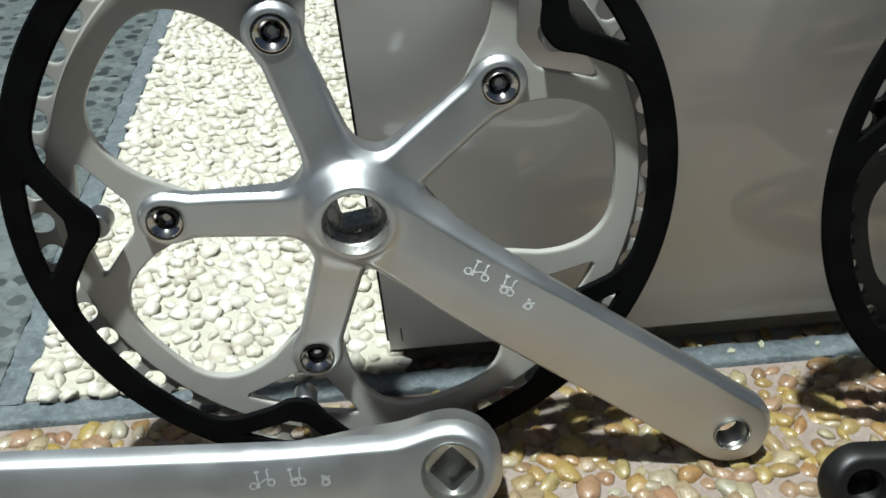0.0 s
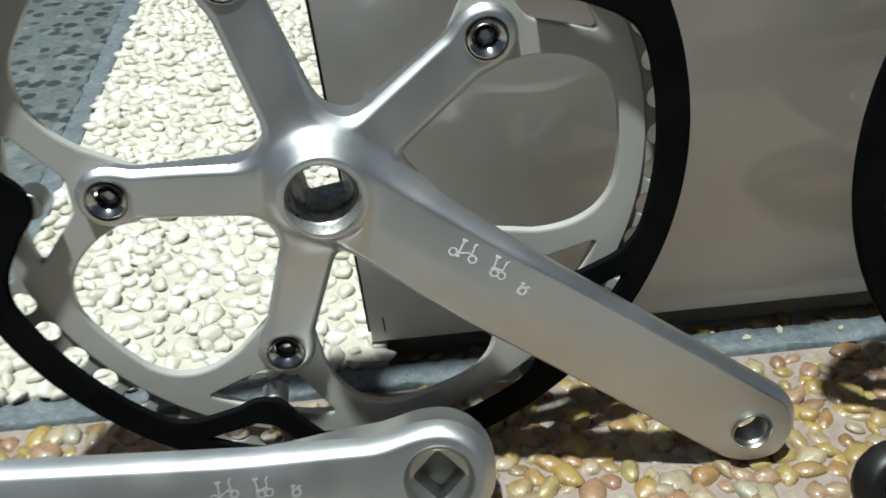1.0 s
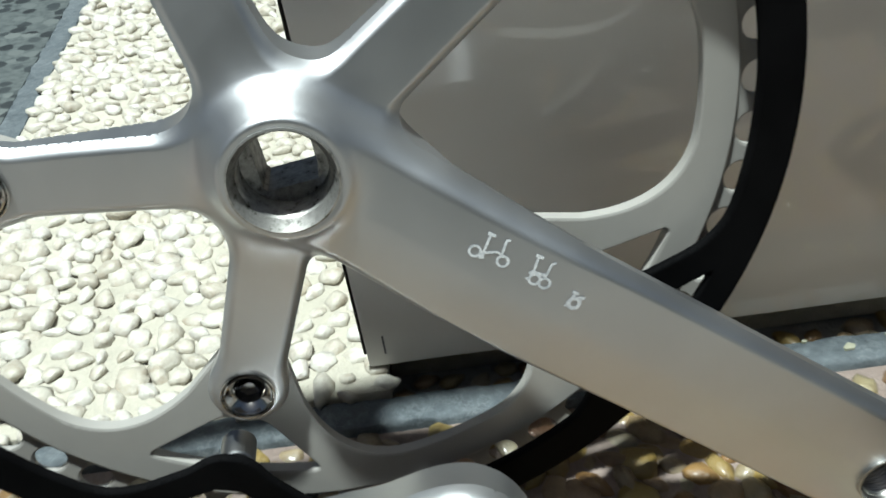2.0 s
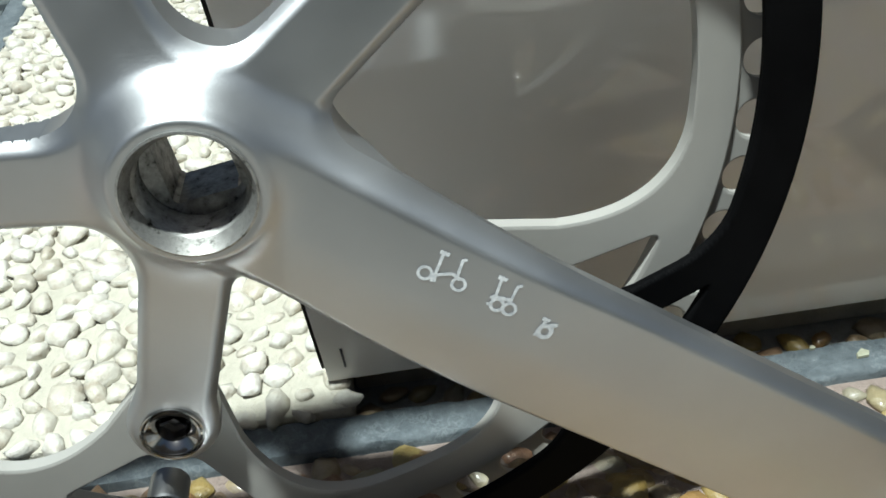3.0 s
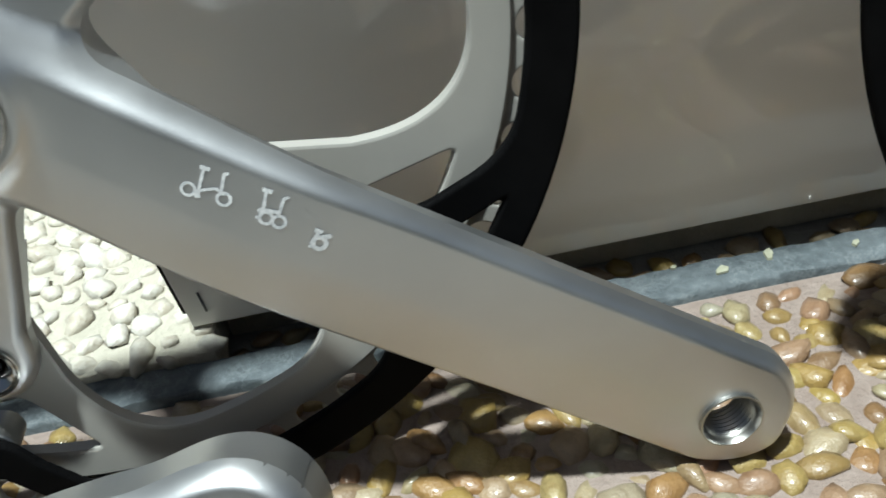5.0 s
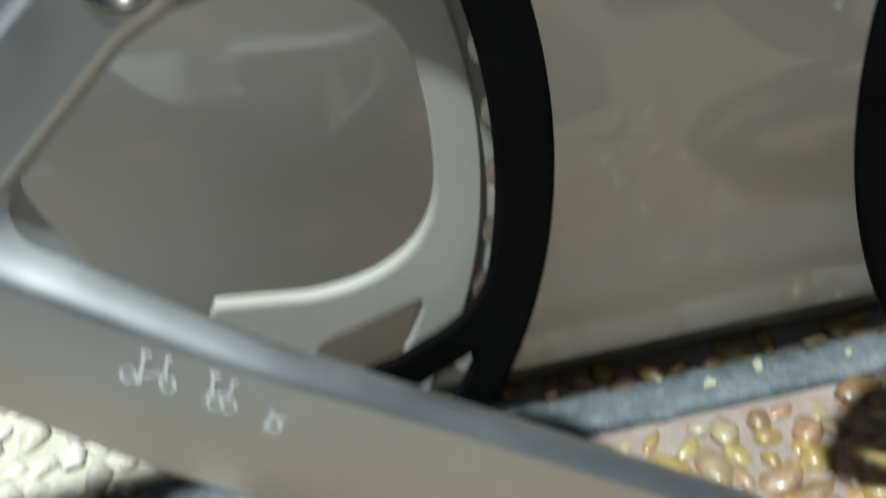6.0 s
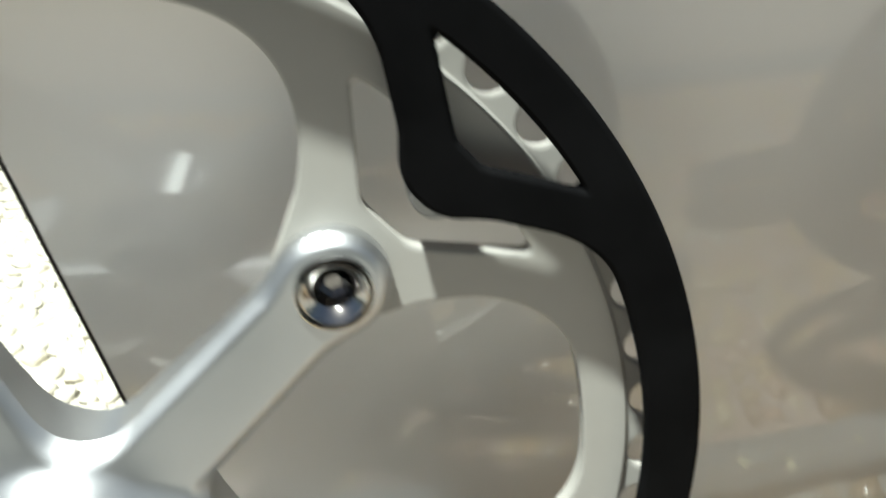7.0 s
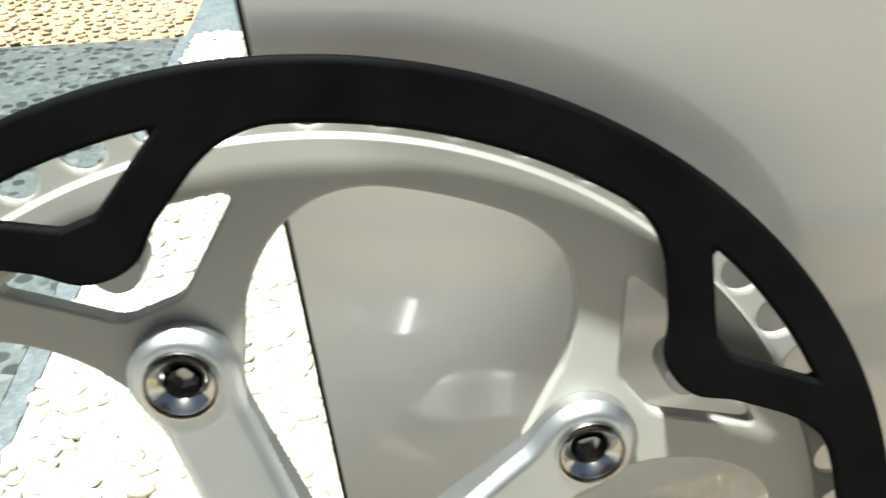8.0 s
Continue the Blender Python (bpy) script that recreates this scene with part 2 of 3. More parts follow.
def solid(name, sdf, front, back, grid, step, mat, parent, label="", sharp=38):
    """A solid plate with the outline sdf < 0: front(x, z, d) and back(x, z, d) give its depth y on both sides."""
    gx, gz = grid
    nz = gx.shape[1]
    d = sdf(gx, gz)
    keep = (d[:-1, :-1] < 0.6 * step) & (d[1:, :-1] < 0.6 * step) & (d[:-1, 1:] < 0.6 * step) & (d[1:, 1:] < 0.6 * step)
    ci, cj = np.nonzero(keep)
    last = gx.shape[0] - 1
    closed = abs(gx[0, -1] - gx[last, -1]) + abs(gz[0, -1] - gz[last, -1]) < 1e-9
    cn = np.where(closed & (ci + 1 == last), 0, ci + 1)
    ids = np.stack([ci * nz + cj, cn * nz + cj, cn * nz + cj + 1, ci * nz + cj + 1], 1)
    used, inv = np.unique(ids, return_inverse=True)
    quads = inv.reshape(-1, 4)
    px, pz = gx.ravel()[used].copy(), gz.ravel()[used].copy()
    near = np.abs(d.ravel()[used]) < 0.6 * step
    h = step * 0.05
    for _ in range(3):
        qx, qz = px[near], pz[near]
        e = sdf(qx, qz)
        ggx = (sdf(qx + h, qz) - sdf(qx - h, qz)) / (2 * h)
        ggz = (sdf(qx, qz + h) - sdf(qx, qz - h)) / (2 * h)
        g2 = np.maximum(ggx * ggx + ggz * ggz, 0.3)
        px[near], pz[near] = qx - e * ggx / g2, qz - e * ggz / g2
    dd = np.minimum(sdf(px, pz), 0)
    n = len(px)
    edges = np.concatenate([quads[:, [0, 1]], quads[:, [1, 2]], quads[:, [2, 3]], quads[:, [3, 0]]])
    key = np.sort(edges, 1)
    key = key[:, 0] * n + key[:, 1]
    _, first, count = np.unique(key, return_index=True, return_counts=True)
    rim = edges[first[count == 1]]
    f = np.stack([px, front(px, pz, dd), pz], 1)
    g = np.stack([px, back(px, pz, dd), pz], 1)
    verts = np.concatenate([f, g])
    sides = np.stack([rim[:, 1], rim[:, 0], rim[:, 0] + n, rim[:, 1] + n], 1)
    faces = np.concatenate([quads, quads[:, ::-1] + n, sides])
    # surface directions from the shapes themselves
    e = 0.00012
    ox = (sdf(px + e, pz) - sdf(px - e, pz)) / (2 * e)
    oz = (sdf(px, pz + e) - sdf(px, pz - e)) / (2 * e)
    ol = np.maximum(np.hypot(ox, oz), 1e-6)
    ox, oz = ox / ol, oz / ol
    inward = np.clip(0.0004 + dd, 0, None)
    qx, qz = px - ox * inward, pz - oz * inward

    def sheet(depth, sign):
        def at(u, v):
            return depth(u, v, np.minimum(sdf(u, v), 0))
        gx_ = (at(qx + e, qz) - at(qx - e, qz)) / (2 * e)
        gz_ = (at(qx, qz + e) - at(qx, qz - e)) / (2 * e)
        v = np.stack([gx_, -np.ones(n), gz_], 1) * sign
        return v / np.linalg.norm(v, axis=1)[:, None]

    side_n = np.stack([ox, np.zeros(n), oz], 1)
    sheets = np.concatenate([sheet(front, 1.0), sheet(back, -1.0)])
    corner = np.concatenate([sheets[faces[: 2 * len(quads)]], np.concatenate([side_n, side_n])[sides]])
    flat = np.cross(f[quads[:, 1]] - f[quads[:, 0]], f[quads[:, 3]] - f[quads[:, 0]])[:, 1].mean()
    if flat > 0:
        faces, corner = faces[:, ::-1], corner[:, ::-1]
    ob = mesh_object(name, verts.tolist(), faces.tolist(), mat, parent, True)
    ob.data.normals_split_custom_set(corner.reshape(-1, 3).tolist())
    return tagged(ob, label)


def rounded(d, r):
    """How far a surface has dropped at the distance -d inside an edge rounded with radius r."""
    t = np.clip(1 + d / r, 0, 1)
    return r * 1.05 * t ** 2.2


# ---- floor ----
def slab(name, x0, x1, y0, y1, z0, z1, mat, label, bevel=0.001):
    ob = part(name, box_bm(x0, x1, y0, y1, z0, z1, bevel), mat, None)
    return tagged(ob, label, "floor", kind="structure")


def wavy_strip(name, x0, x1, y0, y1, top, mat, label, along="x", seed=0.0):
    """A stone divider with slightly broken edges and a rough crown."""
    n = int((x1 - x0 if along == "x" else y1 - y0) / 0.0025)
    bm = bmesh.new()
    rows = []
    for i in range(n + 1):
        t = i / n
        row = []
        for j, (f, dz) in enumerate([(0, -0.012), (0, -0.0012), (0.07, 0), (0.35, 0), (0.65, 0), (0.93, 0), (1, -0.0012), (1, -0.012)]):
            if along == "x":
                a = x0 + (x1 - x0) * t
                q = noise.noise((a * 90, f * 3 + seed, 1.0)) * 0.0014 + noise.noise((a * 320, f * 3 + seed, 5.0)) * 0.0006
                co = (a, y0 + (y1 - y0) * f + q, top + dz + noise.noise((a * 260, f * 7, seed)) * 0.0004)
            else:
                a = y0 + (y1 - y0) * t
                q = noise.noise((f * 3 + seed, a * 90, 1.0)) * 0.0014 + noise.noise((f * 3 + seed, a * 320, 5.0)) * 0.0006
                co = (x0 + (x1 - x0) * f + q, a, top + dz + noise.noise((f * 7, a * 260, seed)) * 0.0004)
            row.append(bm.verts.new(co))
        rows.append(row)
    for a, b in zip(rows, rows[1:]):
        for j in range(len(a) - 1):
            bm.faces.new((a[j], a[j + 1], b[j + 1], b[j]))
    ob = part(name, bm, mat, None, sharp=50)
    return tagged(ob, label, "floor", kind="structure")


WHITE_Z, WX0, WX1, WY0, WY1 = 0.0030, -0.152, 3.0, 0.0427, 0.838
ground = slab("ground", -8, 8, -8, 8, -0.30, -0.012, CEMENT_GREY, "grey cement ground beneath the pebble paving")
front_bed = slab("floor_front", -3.0, 3.0, -0.1400, 0.0290, -0.0118, -0.0015, CEMENT_PINK, "pink cement floor set with orange and yellow pebbles")
white_back = slab("floor_white_back", 0.0165, WX1, 0.0640, WY1, -0.0118, WHITE_Z, CEMENT_WHITE, "pale cement floor behind the glossy tub", 0.0015)
white_bed = slab("floor_white", WX0, 0.0160, WY0, WY1, -0.0118, WHITE_Z, CEMENT_WHITE, "pale cement floor panel densely set with white pebbles", 0.0015)
# unseen paving, added to bounce sunlight onto the tub and the metal
unseen_near_slab = slab("unseen_floor_near", -3.0, 3.0, -0.5000, -0.1560, -0.0118, 0.0006, CEMENT_BROWN, "unseen grey-brown cement paving added in front to bounce light")
# unseen dark paving, added so the crank arm's face reflects something dark
unseen_dark_slab = slab("unseen_floor_dark", -3.0, 3.0, -3.0, -0.5040, -0.0118, 0.0004, TERRAZZO, "unseen dark grey terrazzo paving added for dark reflections")
# unseen wall behind the camera, added to darken low reflections and hide low sky
unseen_wall = tagged(part("unseen_wall", box_bm(-3.0, 3.0, -3.2, -3.0, -0.0118, 2.6), PLASTER, None), "unseen plain brown wall added behind the camera to darken reflections", "wall", kind="structure")
# unseen as well: joins the pebble band to the added paving
unseen_near_strip = wavy_strip("unseen_trim_near", -3.0, 3.0, -0.1550, -0.1405, 0.0010, STRIP, "unseen blue-grey stone divider added at the pebble band's edge", "x", 9.0)
far_bed = slab("floor_far", -3.0, -0.1620, WY1 + 0.002, 2.4, -0.0118, -0.0012, CEMENT_TAN, "tan cement floor with orange pebbles farther off")
far_strip = slab("trim_far", -0.1610, -0.1000, WY1 + 0.002, 2.4, -0.0118, 0.0010, STRIP, "blue-grey stone divider beside the tan floor")
far_slab = slab("floor_far_side", -0.0990, 3.0, WY1 + 0.002, 2.4, -0.0118, -0.0012, CEMENT_TAN, "tan cement floor behind the glossy tub")
left_slab = slab("floor_terrazzo", -3.0, -0.1665, 0.0415, WY1 - 0.002, -0.0118, 0.0008, TERRAZZO, "grey terrazzo floor slab with dark stone chips")
front_strip = wavy_strip("trim_front", -3.0, 3.0, 0.0290, 0.0422, 0.0012, STRIP, "blue-grey stone divider strip across the floor")
left_strip = wavy_strip("trim_side", -0.1665, -0.1525, 0.0415, WY1, 0.0016, STRIP, "dark blue-grey stone divider beside the white pebbles", "y", 4.0)


def pebble_mesh(name, mat, seed, flat, sub=2):
    bm = bmesh.new()
    bmesh.ops.create_icosphere(bm, subdivisions=sub, radius=1.0)
    r = random.Random(seed)
    ph = Vector((r.uniform(0, 50), r.uniform(0, 50), r.uniform(0, 50)))
    cuts = [Vector((r.gauss(0, 1), r.gauss(0, 1), r.gauss(0, 0.8))).normalized() for _ in range(8)]
    for v in bm.verts:
        k = 1 + 0.45 * noise.noise(v.co * 1.0 + ph) + 0.26 * noise.noise(v.co * 2.4 + ph) + 0.10 * noise.noise(v.co * 5.0 + ph)
        c = v.co * k
        for cut in cuts:
            over = c.dot(cut) - 0.70
            if over > 0:
                c = c - cut * over * 0.8
        v.co = Vector((c.x, c.y, c.z * flat))
    me = bpy.data.meshes.new(name)
    bm.to_mesh(me)
    bm.free()
    me.materials.append(mat)
    me.shade_smooth()
    return me


def scatter(rng, x0, x1, y0, y1, gap, tries, keep=None):
    """Points at least gap apart, by a grid of cells."""
    cell, pts = {}, []
    for _ in range(tries):
        x, y = rng.uniform(x0, x1), rng.uniform(y0, y1)
        if keep and not keep(x, y):
            continue
        i, j = int(x / gap + 1000), int(y / gap + 1000)
        if all((x - a) ** 2 + (y - b) ** 2 > gap * gap for di in (-1, 0, 1) for dj in (-1, 0, 1) for a, b in cell.get((i + di, j + dj), ())):
            cell.setdefault((i, j), []).append((x, y))
            pts.append((x, y))
    return pts


def pebbles(parent, meshes, pts, z, size, rng, cap, stuff_name, stuff_label, mat, near):
    """The cap nearest pebbles as pieces of their own, the rest joined."""
    pts = sorted(pts, key=near)
    rest_v, rest_f, count = [], [], 0
    for n, (x, y) in enumerate(pts):
        a, b = rng.uniform(*size), rng.uniform(0.5, 0.95)
        m = Matrix.LocRotScale((x, y, z + rng.uniform(-0.0008, 0.0008)), Euler((rng.uniform(-0.25, 0.25), rng.uniform(-0.25, 0.25), rng.uniform(0, math.tau))), (a, a * b, a * rng.uniform(0.75, 1.0)))
        me = meshes[rng.randrange(len(meshes))]
        if n < cap:
            ob = new("pebble", me)
            ob.parent = parent
            ob.matrix_world = m
        else:
            co = np.empty(len(me.vertices) * 3)
            me.vertices.foreach_get("co", co)
            mm = np.array(m)
            rest_v.append(co.reshape(-1, 3) @ mm[:3, :3].T + mm[:3, 3])
            rest_f.append(np.array([p.vertices[:] for p in me.polygons]) + count)
            count += len(me.vertices)
    if rest_v:
        ob = mesh_object(stuff_name, np.concatenate(rest_v).tolist(), np.concatenate(rest_f).tolist(), mat, None)
        tagged(ob, stuff_label, "pebbles", kind="stuff")


# ---- the crankset's shapes, in its own plane: axle at the origin, the open side towards -y ----
BOLT_R, BOLTS, ARM = 0.065, (40, 112, 184, 256), -33.2
ARM_L = 0.1715
ca, sa = math.cos(radians(ARM)), math.sin(radians(ARM))


def arm_axes(x, z):
    return x * ca + z * sa, -x * sa + z * ca


HUB_HOLE, EYE_HOLE, BOLT_HOLE = 0.0113, 0.0071, 0.0064


def arm_plate(x, z):
    """The arm's flat outline: nearly straight above, slightly waisted below, a round pedal end."""
    s, w = arm_axes(x, z)
    d = sd_capsule(s, w, 0.0, 0.0012, ARM_L, 0.0004, 0.0160, 0.0166)
    return d + 0.0010 * np.sin(math.pi * np.clip(s / ARM_L, 0, 1)) * step01(0.001, 0.009, -w)


def crank_body(x, z):
    d = sd_circle(x, z, 0, 0, 0.0175)
    for a in BOLTS:
        bx, bz = BOLT_R * math.cos(radians(a)), BOLT_R * math.sin(radians(a))
        d = smin(d, sd_capsule(x, z, 0, 0, bx, bz, 0.0090, 0.0080), 0.0105)
        d = smin(d, sd_circle(x, z, bx, bz, 0.0094), 0.004)
    return smin(d, arm_plate(x, z), 0.007)


def crank_outline(x, z):
    d = np.maximum(crank_body(x, z), -sd_circle(x, z, 0, 0, HUB_HOLE))
    for a in BOLTS:
        d = np.maximum(d, -sd_circle(x, z, BOLT_R * math.cos(radians(a)), BOLT_R * math.sin(radians(a)), BOLT_HOLE))
    return np.maximum(d, -sd_circle(x, z, ARM_L * ca, ARM_L * sa, EYE_HOLE))


def arm_only_body(x, z):
    return smin(sd_circle(x, z, 0, 0, 0.0170), sd_capsule(x, z, 0, 0, ARM_L, 0, 0.0138, 0.0145), 0.012)


def arm_only_outline(x, z):
    d = np.maximum(arm_only_body(x, z), -sd_circle(x, z, 0, 0, HUB_HOLE))
    return np.maximum(d, -sd_circle(x, z, ARM_L, 0, EYE_HOLE))


def arm_level(s):
    """How far the arm's face stands out along its length."""
    return 0.0138 + 0.0066 * step01(0.004, 0.072, s) + 0.0010 * np.clip(s / ARM_L, 0, 1.1)


def arm_height(s, w, d):
    """A broad face, its lower part turned slightly down, its upper edge rolled over."""
    low = np.maximum(-w + 0.0010, 0)
    h = arm_level(s) - 3.0 * w * w - low * low / (low + 0.008) * 0.20
    upper = 0.0056 - 0.0022 * step01(0.015, 0.090, s)
    lower = 0.0040 - 0.0022 * step01(0.010, 0.050, s)
    k = step01(-0.004, 0.004, w)
    h = h - rounded(np.minimum(d, 0), lower + (upper - lower) * k)
    return h - np.maximum(d, 0) * 2.2 


def hub_height(r):
    """A flat rim round the bore that falls off like a trumpet's bell into the spider."""
    u = (r - 0.0134) / 0.0009
    out = 0.0009 * (np.maximum(u, 0) + np.log1p(np.exp(-np.abs(u))))
    web = 0.0064 * (1 - step01(0.010, 0.064, r)) + 0.0005
    return web + 0.0096 * np.exp(-out / 0.0033)


def crank_front(x, z, d):
    s, w = arm_axes(x, z)
    r = np.hypot(x, z)
    body = np.minimum(crank_body(x, z), 0)
    h = smax(hub_height(r) - 0.8 * rounded(body, 0.0028), arm_height(s, w, arm_plate(x, z)), 0.0075) - 0.0010
    q = step01(0.0116, 0.0146, r)
    return -(0.0153 * (1 - q) + h * q)


def crank_back(x, z, d):
    s, w = arm_axes(x, z)
    r = np.hypot(x, z)
    spider = 0.0061 + 0.0055 * (1 - step01(0.014, 0.019, r))
    along = step01(0.014, 0.040, s) * (np.abs(w) < 0.030)
    back = spider * (1 - along) + (-0.0106 - rounded(d, 0.0020)) * along
    return np.maximum(back, crank_front(x, z, d) + 0.0015)


def arm_front(x, z, d):
    h = 0.0138 + 0.0060 * step01(0.012, 0.075, x) - 10.0 * z * z * step01(0.012, 0.05, x)
    return -h + rounded(np.minimum(arm_only_body(x, z), 0), 0.0052)


def arm_back(x, z, d):
    along = step01(0.020, 0.060, x)
    return 0.008 * (1 - along) - 0.0095 * along - rounded(d, 0.0025)


def sector(x, z, turn=0.0):
    """Folds the plane into the sector of the nearest bolt: c outwards, s across."""
    a = np.degrees(np.arctan2(z, x)) - 40 - turn
    a = np.radians((a + 36) % 72 - 36)
    r = np.hypot(x, z)
    return r, r * np.cos(a), r * np.sin(a)


def ring_outline(x, z, tip=0.1125):
    r, c, s = sector(x, z)
    rr, hc, hs = sector(x, z, 36)
    half = 0.0300 - 0.16 * np.maximum(0.066 - hc, 0)
    hole = smax(r - 0.0945, np.abs(hs) - half, 0.020)
    wedge = sd_polygon(c, s, [(0.0835, -0.0035), (0.0835, 0.0035), (0.0985, 0.0215), (0.0985, -0.0215)]) - 0.0060
    window = smax(wedge, r - 0.0946, 0.0025)
    window = smax(window, np.abs(s) - 0.0222, 0.001)
    a = np.degrees(np.arctan2(z, x))
    tooth = np.radians((a - 3.7 + 360 / 108) % (360 / 54) - 360 / 108)
    valley = np.hypot(r * np.cos(tooth) - tip + 0.0044, r * np.sin(tooth)) - 0.0041
    d = np.maximum(np.maximum(r - tip, -valley), 0.0555 - r)
    d = np.maximum(d, -hole)
    return np.maximum(d, -window)


def ring_front(x, z, d):
    r = np.hypot(x, z)
    return 0.0062 + 0.0013 * step01(0.1028, 0.1032, r) + rounded(d, 0.0005)


def ring_back(x, z, d):
    r = np.hypot(x, z)
    return 0.0104 - 0.0004 * step01(0.1028, 0.1034, r) - rounded(d, 0.0005)


def guard_outline(x, z, inner, outer):
    r, c, s = sector(x, z)
    band = np.maximum(r - outer, inner - r)
    legs = sd_capsule(c, np.abs(s), 0.0928, 0.0040, 0.1080, 0.0280, 0.0044, 0.0050)
    hook = smin(legs, sd_circle(c, s, 0.0942, 0.0, 0.0082), 0.004)
    hook = np.minimum(hook, sd_polygon(c, s, [(0.0950, -0.004), (0.0950, 0.004), (0.1080, 0.0250), (0.1080, -0.0250)]))
    d = smin(band, hook, 0.007)
    gap = sd_polygon(c, s, [(0.0995, -0.0022), (0.0995, 0.0022), (0.1110, 0.0215), (0.1110, -0.0215)]) - 0.0026
    gap = smax(gap, r - 0.1076, 0.001)
    return np.maximum(np.maximum(d, -gap), r - outer)


def guard_front(x, z, d):
    return -0.0010 + rounded(d, 0.0008)


def guard_back(x, z, d):
    return 0.0018 - rounded(d, 0.0006)


# a folding bicycle drawn three times, folding up: rings and bars along the arm
def etched_mark(name, rings, bars, surface, parent, mat=MARK):
    bm = bmesh.new()

    def put(s, w):
        return bm.verts.new(surface(s, w))

    for cs, cw, r0, r1 in rings:
        n = 20
        a = [put(cs + r0 * math.cos(k * math.tau / n), cw + r0 * math.sin(k * math.tau / n)) for k in range(n)]
        b = [put(cs + r1 * math.cos(k * math.tau / n), cw + r1 * math.sin(k * math.tau / n)) for k in range(n)]
        for k in range(n):
            bm.faces.new((a[k], a[(k + 1) % n], b[(k + 1) % n], b[k]))
    for s0, w0, s1, w1, t in bars:
        l = math.hypot(s1 - s0, w1 - w0)
        px, pw = -(w1 - w0) / l * t * 0.5, (s1 - s0) / l * t * 0.5
        rows = [(put(s0 + (s1 - s0) * k / 6 + px, w0 + (w1 - w0) * k / 6 + pw), put(s0 + (s1 - s0) * k / 6 - px, w0 + (w1 - w0) * k / 6 - pw)) for k in range(7)]
        for u, v in zip(rows, rows[1:]):
            bm.faces.new((u[0], v[0], v[1], u[1]))
    return part(name, bm, mat, parent, "pale etched bicycle outline", smooth=False)


MM = 0.001
MARKS = [
    ([(41.1, 7.4, 1.5, 0.9), (47.4, 8.4, 1.5, 0.9)], [(42.6, 7.8, 45.4, 9.7, 0.6), (43.0, 6.9, 42.1, 12.4, 0.6), (41.4, 12.3, 43.2, 12.5, 0.8), (45.4, 9.7, 47.2, 9.2, 0.6), (46.5, 9.4, 45.7, 12.8, 0.6), (45.6, 12.7, 46.4, 13.3, 0.6), (42.4, 7.0, 43.4, 7.4, 1.4)]),
    ([(55.8, 7.6, 1.5, 0.85), (58.2, 7.9, 1.5, 0.85)], [(54.6, 8.8, 57.6, 9.6, 0.8), (54.9, 8.2, 53.8, 12.6, 0.6), (53.1, 12.5, 54.9, 12.7, 0.8), (57.6, 9.3, 57.2, 12.5, 0.6), (57.1, 12.3, 57.9, 13.1, 0.6), (54.0, 6.9, 54.9, 7.4, 0.6), (54.0, 8.2, 54.6, 9.0, 0.8)]),
    ([(66.6, 7.0, 1.7, 0.75)], [(65.2, 6.2, 65.6, 9.2, 0.7), (64.7, 9.2, 66.3, 9.3, 0.8), (66.6, 8.4, 68.1, 9.2, 0.9), (65.0, 5.6, 65.8, 6.0, 0.6)]),
]


def bolt_part(parent, bx, bz, y):
    """A dished bolt head with a six-sided socket."""
    cap = lathe_bm([(r * 0.97, y) for r, y in [(0.0030, 0.0034), (0.0031, 0.0010), (0.0034, 0.0004), (0.0052, -0.0008), (0.0056, -0.0011), (0.0060, -0.0009), (0.0062, -0.0003), (0.0064, -0.0006), (0.0066, -0.0012), (0.0069, -0.0011), (0.0070, 0.0030)]], 64)
    ob = part("chainring_bolt", cap, CHROME, parent, "polished dark chrome bolt")
    ob.location = (bx, y, bz)
    sock = bmesh.new()
    n = 6
    rows = [[sock.verts.new((r * math.cos(k * math.tau / n + 0.3), d, r * math.sin(k * math.tau / n + 0.3))) for k in range(n)] for r, d in ((0.00315, 0.0004), (0.0027, 0.0030), (0.0016, 0.0036))]
    for u, v in zip(rows, rows[1:]):
        for k in range(n):
            sock.faces.new((u[k], u[(k + 1) % n], v[(k + 1) % n], v[k]))
    sock.faces.new(rows[-1])
    part("socket", sock, SOCKET, ob, "dark six-sided socket", sharp=20)
    return ob


